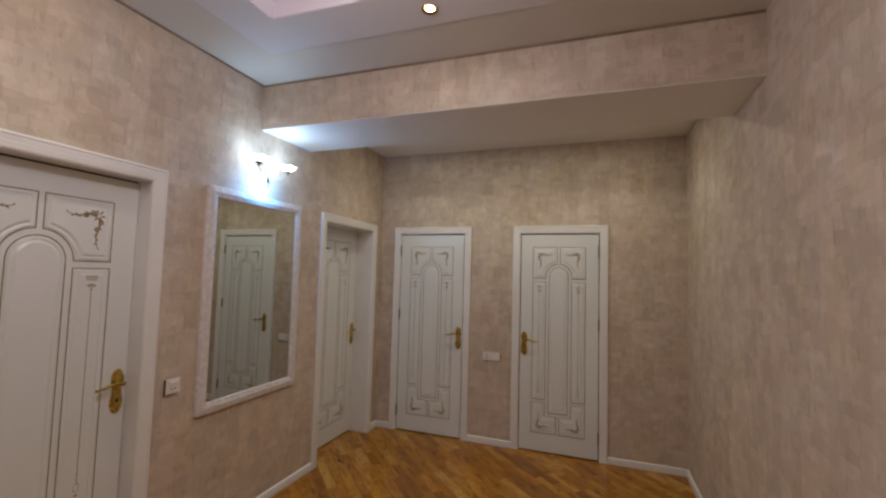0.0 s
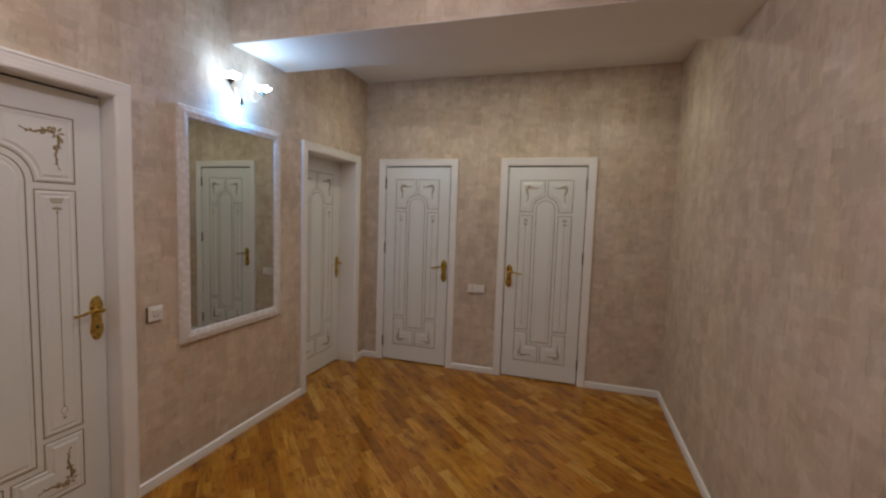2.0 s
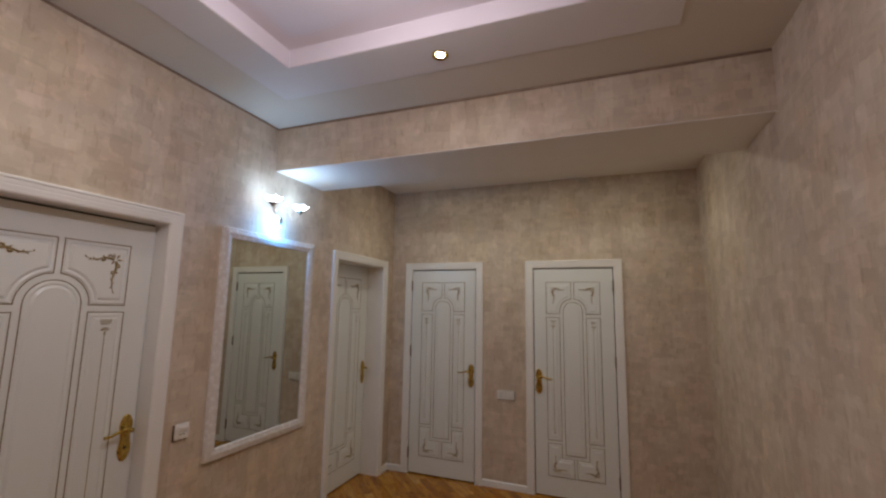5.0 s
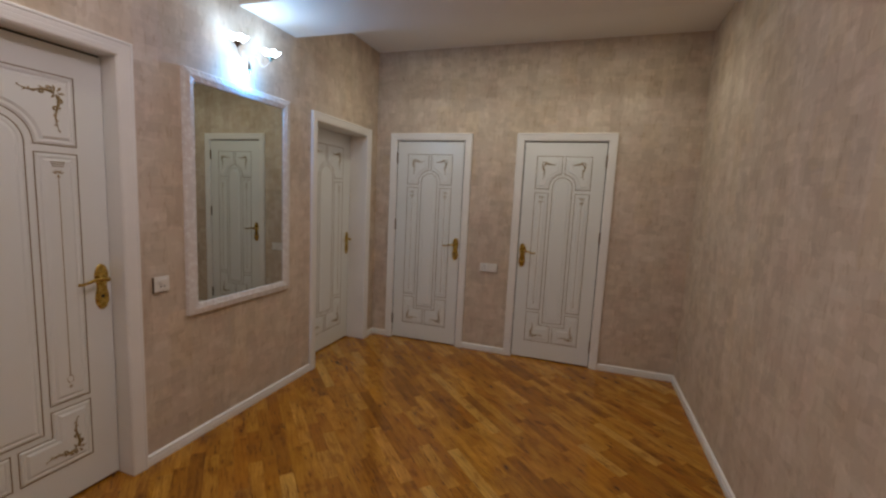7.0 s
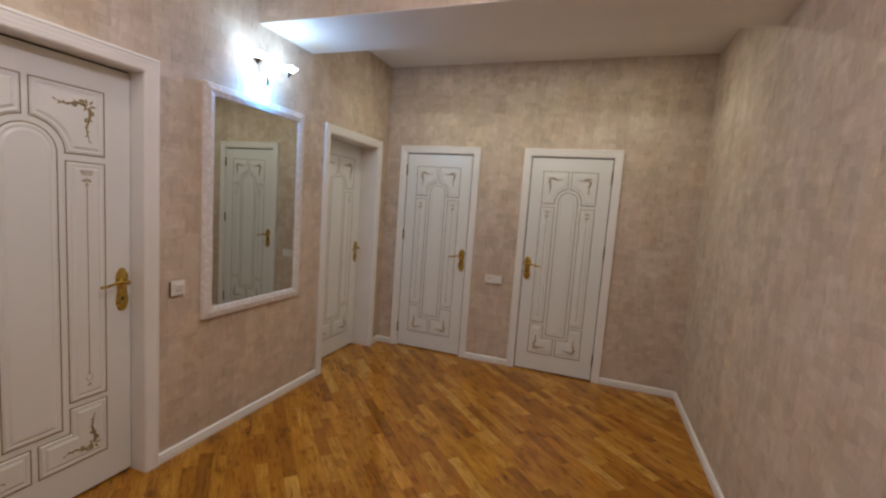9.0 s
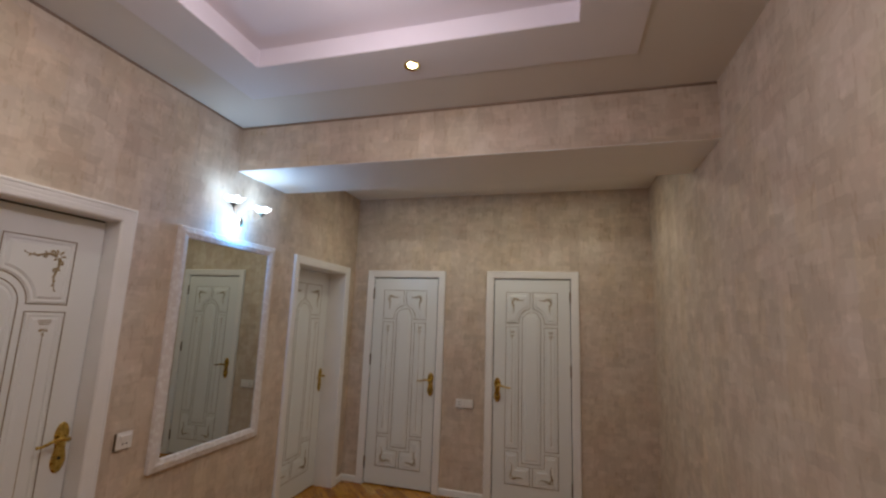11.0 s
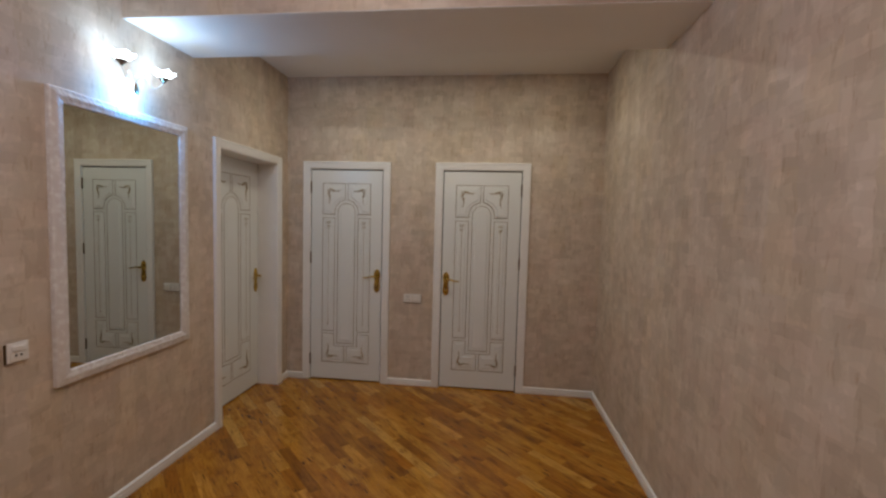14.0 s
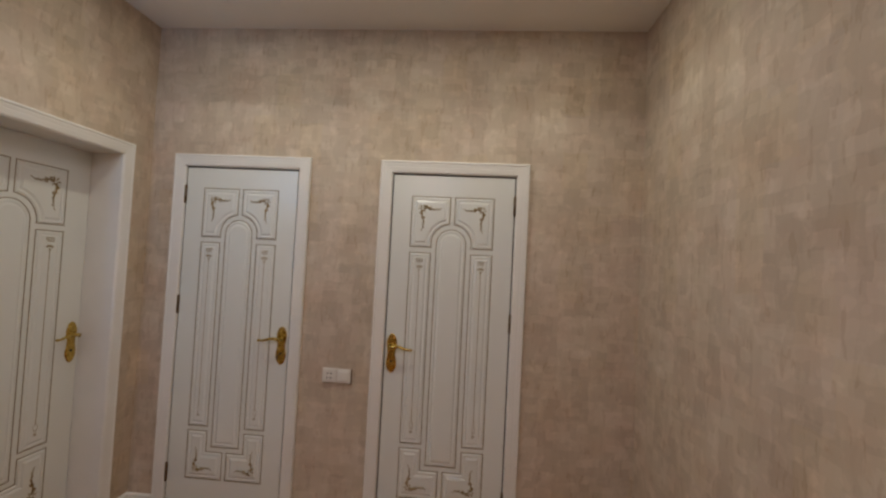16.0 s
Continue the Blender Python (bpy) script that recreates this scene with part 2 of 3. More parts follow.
def brass_material():
    m, tree, b = material("polished_brass", (0.80, 0.55, 0.16), 0.2, 1.0)
    co = coords(tree)
    tree.links.new(ramp(tree, noise_of(tree, co, 60, 4), [(0.3, (0.40, 0.26, 0.05)), (0.7, (0.74, 0.55, 0.16))]), b.inputs["Base Color"])
    tree.links.new(ramp(tree, noise_of(tree, co, 35, 3), [(0.3, (0.14,) * 3), (0.75, (0.36,) * 3)]), b.inputs["Roughness"])
    return m


def carved_material():
    m, tree, b = material("carved_white", (0.82, 0.79, 0.77), 0.4)
    co = coords(tree)
    v = node(tree, "ShaderNodeTexVoronoi", {"Scale": 42.0}, feature="SMOOTH_F1")
    tree.links.new(co, v.inputs["Vector"])
    h = math_node(tree, "ADD", v.outputs["Distance"], noise_of(tree, co, 55, 3))
    tree.links.new(ramp(tree, h, [(0.5, (0.84, 0.83, 0.82)), (1.1, (0.70, 0.66, 0.64))]), b.inputs["Base Color"])
    bumped(tree, b, h, 0.3, 0.004)
    return m


def glow_material(name, colour, strength):
    m, tree, b = material(name, colour, 0.3)
    b.inputs["Emission Color"].default_value = (*colour, 1)
    b.inputs["Emission Strength"].default_value = strength
    return m


WALL_DARK, WALL_MID, WALL_LIGHT = (0.488, 0.410, 0.325), (0.588, 0.504, 0.410), (0.666, 0.584, 0.492)
WOOD = [(0.25, 0.098, 0.011), (0.35, 0.147, 0.014), (0.42, 0.185, 0.018), (0.465, 0.214, 0.023), (0.52, 0.260, 0.036), (0.60, 0.335, 0.066)]
WALLPAPER = wallpaper_material()
CEILING = paint_material("ceiling_white", (0.85, 0.84, 0.82), 0.55, 0.02, 1.2)
CREAM_CEILING = paint_material("ceiling_cream", (0.68, 0.645, 0.575), 0.55, 0.02, 1.2)
RING_WHITE = paint_material("ring_white", (0.76, 0.74, 0.74), 0.6, 0.02, 1.2)
TRAY_WHITE = paint_material("tray_lilac", (0.78, 0.74, 0.79), 0.6, 0.02, 1.2)
DOOR_WHITE = paint_material("door_enamel", (0.785, 0.815, 0.805), 0.28, 0.012, 2.0)
TRIM_WHITE = paint_material("trim_white", (0.85, 0.845, 0.83), 0.35, 0.02, 4.0)
PLASTIC = paint_material("switch_plastic", (0.80, 0.78, 0.75), 0.3, 0.01, 8.0)
WOOD_FLOOR = wood_material()
BRASS = brass_material()
CARVED = carved_material()
GOLD_LINE = paint_material("gold_patina", (0.26, 0.19, 0.10), 0.6, 0.12, 40.0)
GOLD_PAINT = paint_material("gold_paint", (0.33, 0.24, 0.105), 0.6, 0.12, 40.0)
HINGE = material("hinge_bronze", (0.16, 0.11, 0.06), 0.4, 0.9)[0]
BRONZE = material("antique_bronze", (0.22, 0.18, 0.13), 0.32, 0.9)[0]
# Bronze painted pale, so the arms wash out as if in the lamp's glare.
GLARE_BRONZE = material("glare_bronze", (0.62, 0.58, 0.52), 0.35, 0.6)[0]
RUBBER = material("rubber_seal", (0.035, 0.036, 0.04), 0.7)[0]
DARK = material("dark_hole", (0.02, 0.018, 0.016), 0.6)[0]
SEAM = paint_material("brown_seam", (0.30, 0.215, 0.155), 0.7, 0.1, 12.0)
SUBFLOOR = paint_material("joint_filler", (0.09, 0.04, 0.015), 0.6, 0.1, 20.0)
MIRROR = material("mirror_silver", (0.62, 0.67, 0.645), 0.012, 1.0)[0]
SPOT_GLOW = glow_material("spot_glow", (1.0, 0.92, 0.76), 40)
SCONCE_GLOW = glow_material("sconce_bulb_glow", (0.70, 0.86, 1.0), 24)
SHADE_GLOW = glow_material("sconce_shade_glow", (0.86, 0.94, 1.0), 9)
PENDANT_GLOW = glow_material("pendant_shade_glow", (1.0, 0.93, 1.0), 14)


# ---- mesh helpers ----
def link(name, bm, mat, smooth=False):
    bmesh.ops.recalc_face_normals(bm, faces=bm.faces)
    mesh = bpy.data.meshes.new(name)
    bm.to_mesh(mesh)
    bm.free()
    for m in (mat if isinstance(mat, (list, tuple)) else [mat]):
        mesh.materials.append(m)
    if smooth:
        for p in mesh.polygons:
            p.use_smooth = True
    return new(name, mesh)


def part(name, bm, mat, parent, label="", smooth=False):
    ob = link(name, bm, mat, smooth)
    ob.parent = parent
    return tagged(ob, label)


def empty(name, m):
    ob = new(name)
    ob.empty_display_size = 0.05
    ob.matrix_basis = m
    return ob


def box(bm, x0, x1, y0, y1, z0, z1, bevel=0.0):
    vs = [bm.verts.new(p) for p in ((x0, y0, z0), (x1, y0, z0), (x1, y1, z0), (x0, y1, z0), (x0, y0, z1), (x1, y0, z1), (x1, y1, z1), (x0, y1, z1))]
    fs = [bm.faces.new([vs[i] for i in q]) for q in ((3, 2, 1, 0), (4, 5, 6, 7), (0, 1, 5, 4), (1, 2, 6, 5), (2, 3, 7, 6), (3, 0, 4, 7))]
    if bevel:
        es = list({e for f in fs for e in f.edges})
        bmesh.ops.bevel(bm, geom=es, offset=bevel, segments=2, affect="EDGES", profile=0.6)
    return fs


def boxes(*specs, bevel=0.0):
    bm = bmesh.new()
    for s in specs:
        box(bm, *s, bevel=bevel)
    return bm


def lathe(bm, profile, segments=20, m=Matrix()):
    """Profile of (radius, height) turned round local z."""
    rings = []
    for r, z in profile:
        if r < 1e-5:
            rings.append([bm.verts.new(m @ Vector((0, 0, z)))])
        else:
            rings.append([bm.verts.new(m @ Vector((r * math.cos(a), r * math.sin(a), z))) for a in (2 * math.pi * i / segments for i in range(segments))])
    for a, b in zip(rings, rings[1:]):
        for i in range(segments):
            q = [a[i % len(a)], a[(i + 1) % len(a)], b[(i + 1) % len(b)], b[i % len(b)]]
            q = [v for k, v in enumerate(q) if v not in q[:k]]
            if len(q) > 2:
                bm.faces.new(q)


def tube(bm, points, radius, sides=6, end=None):
    """A tube along points, tapering from radius to end."""
    pts = [Vector(p) for p in points]
    end = radius if end is None else end
    rings = []
    for i, p in enumerate(pts):
        d = (pts[min(i + 1, len(pts) - 1)] - pts[max(i - 1, 0)]).normalized()
        up = Vector((0, 1, 0)) if abs(d.y) < 0.9 else Vector((1, 0, 0))
        a = d.cross(up).normalized()
        c = d.cross(a)
        r = radius + (end - radius) * i / (len(pts) - 1)
        rings.append([bm.verts.new(p + r * (math.cos(t) * a + math.sin(t) * c)) for t in (2 * math.pi * k / sides for k in range(sides))])
    for a, b in zip(rings, rings[1:]):
        for k in range(sides):
            bm.faces.new((a[k], a[(k + 1) % sides], b[(k + 1) % sides], b[k]))
    bm.faces.new(rings[0])
    bm.faces.new(rings[-1])


def inset(poly, d):
    """Outline (counter-clockwise) moved inwards by d."""
    out, n = [], len(poly)
    for i in range(n):
        a, p, b = Vector(poly[i - 1]), Vector(poly[i]), Vector(poly[(i + 1) % n])
        e, f = (p - a).normalized(), (b - p).normalized()
        n1, n2 = Vector((-e.y, e.x)), Vector((-f.y, f.x))
        k = n1 + n2
        out.append(p + k * (d / max(0.35, k.dot(n1))))
    return out


# ---- large structure ----
def structure(name, bm, mat, label, category):
    return tagged(link(name, bm, mat), label, category, kind="structure")


T = 0.28
D1 = (1.235, 0.82, 2.032, 0.085)
D2 = (3.562, 0.802, 2.018, 0.172)
D3 = (-1.318, 0.696, 2.008, -0.003)
D4 = (-0.056, 0.708, 2.008, -0.003)


def pierced(axis, a0, a1, near, far, height, holes):
    """Boxes of a wall that runs along axis from a0 to a1, with door openings."""
    out, at = [], a0
    put = (lambda u0, u1, z0, z1: (u0, u1, near, far, z0, z1)) if axis == "x" else (lambda u0, u1, z0, z1: (near, far, u0, u1, z0, z1))
    for c, w, h, _ in holes:
        out.append(put(at, c - w / 2 - 0.02, 0, height))
        out.append(put(c - w / 2 - 0.02, c + w / 2 + 0.02, h + 0.02, height))
        at = c + w / 2 + 0.02
    out.append(put(at, a1, 0, height))
    return out


TOP = 3.06
structure("wall_west", boxes(*pierced("y", NEAR, BACK, LEFT - T, LEFT, TOP, [D1, D2])), WALLPAPER, "beige-pink patchwork wallpaper wall with two doorways", "wall")
structure("wall_north", boxes(*pierced("x", LEFT - T, RIGHT + 0.15, BACK, BACK + 0.15, TOP, [D3, D4])), WALLPAPER, "beige-pink patchwork wallpaper wall with two doors", "wall")
structure("wall_east", boxes((RIGHT, RIGHT + 0.15, NEAR, BACK, 0, TOP)), WALLPAPER, "long blank wall in beige-pink patchwork wallpaper", "wall")
structure("wall_south", boxes((LEFT - T, RIGHT + 0.15, NEAR - 0.15, NEAR, 0, TOP)), WALLPAPER, "plain end wall in beige-pink wallpaper", "wall")


def frame_boxes(o, i, z0, z1):
    return [(o[0], i[0], o[2], o[3], z0, z1), (i[1], o[1], o[2], o[3], z0, z1), (i[0], i[1], o[2], i[2], z0, z1), (i[0], i[1], i[3], o[3], z0, z1)]


structure("ceiling_main", boxes(*frame_boxes((LEFT, RIGHT, NEAR, BEAM_FRONT), RING, Z_MAIN, TOP)), CREAM_CEILING, "cream painted ceiling round a recessed tray", "ceiling")
structure("ceiling_ring", boxes(*frame_boxes(RING, TRAY, Z_RING, TOP)), RING_WHITE, "stepped white plasterboard border round the tray", "ceiling")
structure("ceiling_tray", boxes((*TRAY, Z_TRAY, TOP)), TRAY_WHITE, "recessed lilac-white tray ceiling", "ceiling")
edge = 0.004
structure("tray_trim", boxes(*frame_boxes((TRAY[0], TRAY[1], TRAY[2], TRAY[3]), (TRAY[0] + edge, TRAY[1] - edge, TRAY[2] + edge, TRAY[3] - edge), Z_RING + 0.002, Z_TRAY)), TRAY_WHITE, "lilac-white upright edge of the ceiling tray", "trim")
structure("ceiling_rear", boxes((LEFT, RIGHT, BEAM_REAR, BACK, Z_REAR, TOP)), CEILING, "white plasterboard ceiling behind the beam", "ceiling")
structure("beam", boxes((LEFT, RIGHT, BEAM_FRONT, BEAM_REAR, Z_BEAM + 0.004, TOP)), WALLPAPER, "wide dropped beam with a wallpapered face", "beam")
structure("beam_soffit", boxes((LEFT, RIGHT, BEAM_FRONT + 0.002, BEAM_REAR - 0.002, Z_BEAM, Z_BEAM + 0.004)), CEILING, "white painted underside of the dropped beam", "ceiling")
SEAM_H = 0.013
structure("trim_seam_west", boxes((LEFT, LEFT + 0.004, NEAR, BEAM_FRONT, Z_MAIN - SEAM_H, Z_MAIN)), SEAM, "thin brown edge strip under the ceiling", "trim")
structure("trim_seam_beam", boxes((LEFT + 0.004, RIGHT - 0.003, BEAM_FRONT - 0.004, BEAM_FRONT, Z_MAIN - SEAM_H, Z_MAIN)), SEAM, "thin brown edge strip over the beam", "trim")


def baseboard(name, axis, a0, a1, wall, out):
    """A skirting with a rounded top edge; out is +1 or -1, away from the wall."""
    prof = [(0, 0), (0.015, 0), (0.016, 0.003), (0.015, 0.034), (0.0115, 0.036), (0.0115, 0.0385), (0.0145, 0.041), (0.0145, 0.049), (0.011, 0.055), (0.004, 0.058), (0, 0.058)]
    bm = bmesh.new()
    ends = []
    for a in (a0, a1):
        ends.append([bm.verts.new((a, wall + out * d, z) if axis == "x" else (wall + out * d, a, z)) for d, z in prof])
    n = len(prof)
    for i in range(n):
        bm.faces.new((ends[0][i], ends[0][(i + 1) % n], ends[1][(i + 1) % n], ends[1][i]))
    bm.faces.new(ends[0])
    bm.faces.new(ends[1])
    structure(name, bm, TRIM_WHITE, "low white moulded skirting board", "baseboard")


CW = 0.072
edges = [D1[0] - D1[1] / 2 - CW, D1[0] + D1[1] / 2 + CW, D2[0] - D2[1] / 2 - CW, D2[0] + D2[1] / 2 + CW]
baseboard("baseboard_1", "y", NEAR, edges[0], LEFT, 1)
baseboard("baseboard_2", "y", edges[1], edges[2], LEFT, 1)
baseboard("baseboard_3", "y", edges[3], BACK, LEFT, 1)
e3, e4 = (D3[0] - D3[1] / 2 - CW, D3[0] + D3[1] / 2 + CW), (D4[0] - D4[1] / 2 - CW, D4[0] + D4[1] / 2 + CW)
baseboard("baseboard_4", "x", LEFT + 0.016, e3[0], BACK, -1)
baseboard("baseboard_5", "x", e3[1], e4[0], BACK, -1)
baseboard("baseboard_6", "x", e4[1], RIGHT - 0.016, BACK, -1)
baseboard("baseboard_7", "y", NEAR, BACK, RIGHT, -1)


# ---- doors ----
def casing_side(w, h, side):
    """One mitred, fluted board of a door casing: side -1 left, 1 right, 0 top."""
    prof = [(0.0, 0.0), (0.0, 0.009), (0.006, 0.016), (0.016, 0.018), (0.019, 0.0172), (0.022, 0.018), (0.034, 0.019), (0.037, 0.0180), (0.040, 0.019), (0.054, 0.020), (0.057, 0.0185), (0.060, 0.022), (0.068, 0.022), (CW, 0.018), (CW, 0.0)]
    bm = bmesh.new()
    if side:
        rows = [[bm.verts.new((side * (w / 2 + u), -d, z)) for u, d in prof] for z in (0.0,)]
        rows.append([bm.verts.new((side * (w / 2 + u), -d, h + u)) for u, d in prof])
    else:
        rows = [[bm.verts.new((s * (w / 2 + u), -d, h + u)) for u, d in prof] for s in (-1, 1)]
    n = len(prof)
    for i in range(n):
        bm.faces.new((rows[0][i], rows[0][(i + 1) % n], rows[1][(i + 1) % n], rows[1][i]))
    bm.faces.new(rows[0])
    bm.faces.new(rows[1])
    return bm


def arc(cx, cz, r, a0, a1, n):
    return [(cx + r * math.cos(radians(a0 + (a1 - a0) * i / n)), cz + r * math.sin(radians(a0 + (a1 - a0) * i / n))) for i in range(n + 1)]


def panel_outlines(g, h):
    """The seven panels of a leaf as outlines: g is half the width of the group, h the leaf's height."""
    c = 0.36 * g
    o, mid = c + 0.030, 0.013
    zt, ztb, zst, zsb, zlt, zlb, zcb = h - 0.13, h - 0.42, h - 0.453, 0.478, 0.450, 0.175, 0.362
    zc = h - 0.315 - c
    a0 = math.degrees(math.asin((ztb - zc) / o))
    a1 = math.degrees(math.acos(mid / o))
    top = [(mid, zt)] + arc(0, zc, o, a1, a0, 12) + [(g, ztb), (g, zt)]
    side = [(o, zsb), (g, zsb), (g, zst), (o, zst)]
    ell = [(mid, zlb), (g, zlb), (g, zlt), (o, zlt), (o, zcb - 0.03), (mid, zcb - 0.03)]
    flip = lambda p: [(-x, z) for x, z in reversed(p)]
    centre = [(-c, zcb), (c, zcb)] + arc(0, zc, c, 0, 180, 22)
    return dict(centre=centre, top=top, side=side, ell=ell, top_l=flip(top), side_l=flip(side), ell_l=flip(ell), c=c, o=o, zt=zt, zst=zst, zsb=zsb, zlb=zlb, zlt=zlt)


def loops_mesh(loops, cap):
    bm = bmesh.new()
    rows = [[bm.verts.new((x, y, z)) for x, z in poly] for poly, y in loops]
    n = len(rows[0])
    for a, b in zip(rows, rows[1:]):
        for i in range(n):
            bm.faces.new((a[i], a[(i + 1) % n], b[(i + 1) % n], b[i]))
    if cap:
        bm.faces.new(rows[-1])
    return bm


def leaf_shape(bm, place, direction, length, width, y):
    """A small pointed leaf painted flat, along a direction in the plane."""
    d = Vector(direction).normalized()
    n = Vector((-d.y, d.x))
    p = Vector(place)
    ring = [p, p + d * length * 0.35 + n * width, p + d * length, p + d * length * 0.35 - n * width]
    base = [bm.verts.new((q.x, y + 0.0008, q.y)) for q in ring]
    tip = bm.verts.new((p.x + d.x * length * 0.4, y - 0.0008, p.y + d.y * length * 0.4))
    for k in range(4):
        bm.faces.new((base[k], base[(k + 1) % 4], tip))


def flourish(bm, cx, cz, sx, sz, size, y):
    """A painted spray: a small rose in the corner and two thin winding tendrils with leaves."""
    def at(u, v):
        return (cx + sx * u * size, y, cz + sz * v * size)

    def leaf_at(u, v, du, dv, length, width):
        leaf_shape(bm, (cx + sx * u * size, cz + sz * v * size), (sx * du, sz * dv), length * size, width * size, y)
    f = size / 0.1
    for turn in (0, 1):
        swap = (lambda u, v: (u, v)) if turn == 0 else (lambda u, v: (v, u))
        reach = 0.80 if turn == 0 else 1.0
        wave = lambda k: 0.055 * math.sin(k * 6.6 + 0.4 * turn) * (1 - 0.45 * k)
        pts = [at(*swap(-0.06 - reach * k, wave(k))) for k in (i / 20 for i in range(21))]
        tube(bm, pts[:8], 0.0048 * f, 5, 0.0038 * f)
        tube(bm, pts[7:], 0.0038 * f, 5, 0.0014)
        for k0, s, r0 in ((0.20, 1, 0.085), (0.42, -1, 0.065)):
            curl = []
            for i in range(10):
                k = i / 9
                r = r0 * (1 - 0.7 * k)
                a = 4.6 * k + 0.5
                curl.append(at(*swap(-0.06 - reach * k0 - r * math.cos(a) + r0 * 0.8, wave(k0) + s * (r * math.sin(a) + 0.02))))
            tube(bm, curl, 0.0036 * f, 4, 0.0014)
        for k, s in ((0.30, 1), (0.52, -1), (0.66, 1), (0.80, -1), (0.97, 1)):
            u, v = swap(-0.06 - reach * k, wave(k))
            du, dv = swap(-1.0, 0.75 * s)
            leaf_at(u, v, du, dv, 0.19 - 0.07 * k, 0.042)
    for r, n, w in ((0.22, 6, 0.060), (0.11, 5, 0.040)):
        for i in range(n):
            a = i * 2 * math.pi / n + r * 9
            leaf_at(0.01 + 0.2 * r * math.cos(a), 0.01 + 0.2 * r * math.sin(a), math.cos(a), math.sin(a), r, w)


def spindle_ornament(x, z0, z1, w, y):
    """The painted line down a side panel, with a fan at its top and a drop at its foot."""
    bm = bmesh.new()
    tube(bm, [(x, y, z0 + 0.115), (x, y, z1 - 0.085)], 0.0015, 5)
    for i in range(5):
        a = radians(30 + 30 * i)
        leaf_shape(bm, (x + 0.004 * math.cos(a), z1 - 0.088), (math.cos(a), math.sin(a)), 0.028, 0.0052, y)
    for i, k in enumerate((0.17, 0.16, 0.13)):
        z = z1 - 0.036 - 0.009 * i
        tube(bm, [(x - w * k, y, z + 0.001), (x, y, z), (x + w * k, y, z + 0.001)], 0.0019, 4)
    for s in (-1, 1):
        pts = [(x + s * (0.001 + w * 0.075 * math.sin(k * 2.9)), y, z0 + 0.080 + 0.040 * k) for k in (i / 8 for i in range(9))]
        tube(bm, pts, 0.0012, 4, 0.0007)
        leaf_shape(bm, (x, z0 + 0.075), (0.55 * s, -1.0), 0.022, 0.0035, y)
        leaf_shape(bm, (x, z1 - 0.088), (0.45 * s, -1.0), 0.022, 0.0030, y)
    for i in range(5):
        leaf_shape(bm, (x, z0 + 0.112 + 0.017 * i), (0.2 * (-1) ** i, 1.0), 0.014, 0.0042 - 0.0006 * i, y)
    leaf_shape(bm, (x, z0 + 0.078), (0, -1.0), 0.030, 0.0045, y)
    return bm


def door_handle(parent, x, z, y, side, key):
    """Brass lever on a long scalloped plate; the lever points to side."""
    half = 0.110
    prof = []
    for i in range(41):
        v = -1 + i / 20
        w = 0.0300 * (0.88 - 0.13 * math.cos(v * math.pi * 2.0)) * math.sqrt(max(0.0, 1 - max(0.0, (abs(v) - 0.55) / 0.45) ** 3))
        prof.append((max(w, 0.0008), v * half))
    outline = [(x + w, z + v) for w, v in prof] + [(x - w, z + v) for w, v in reversed(prof)]
    bm = loops_mesh([(outline, y), (outline, y - 0.003), ([(x + (a - x) * 0.8, z + (b - z) * 0.97) for a, b in outline], y - 0.006)], True)
    plate = part("handle_plate", bm, BRASS, parent, "polished brass scalloped backplate")
    zl = z + 0.040
    bm = bmesh.new()
    lathe(bm, [(0.0, 0.0), (0.016, 0.0), (0.016, 0.006), (0.010, 0.010), (0.009, 0.040), (0.011, 0.046), (0.0, 0.050)], 16, Matrix.Translation((x, y - 0.004, zl)) @ pose(0, 0, 0, 90, 0, 0))
    pts = [(x + side * 0.118 * k, y - 0.046 + 0.006 * math.sin(k * 3.1), zl + 0.006 * math.sin(k * 5.5) - 0.004 * k) for k in (i / 14 for i in range(15))]
    tube(bm, pts, 0.0095, 10, 0.0055)
    lathe(bm, [(0, -0.008), (0.007, -0.004), (0.0075, 0.002), (0, 0.007)], 10, Matrix.Translation(pts[-1]) @ pose(0, 0, 0, 0, 90, 0))
    ob = part("lever", bm, BRASS, plate, "polished brass curved lever", True)
    bm = bmesh.new()
    lathe(bm, [(0, 0), (0.007, 0), (0.007, 0.002), (0, 0.002)], 12, Matrix.Translation((x, y - 0.0055, z - 0.045)) @ pose(0, 0, 0, 90, 0, 0))
    part("keyhole", bm, DARK, plate, "dark keyhole")
    if key:
        bm = bmesh.new()
        box(bm, x - 0.0015, x + 0.0015, y - 0.040, y - 0.006, z - 0.050, z - 0.042)
        lathe(bm, [(0, -0.002), (0.013, -0.002), (0.013, 0.002), (0, 0.002)], 12, Matrix.Translation((x, y - 0.046, z - 0.060)) @ pose(0, 0, 0, 0, 90, 0))
        part("key", bm, HINGE, plate, "dark metal key left in the lock")


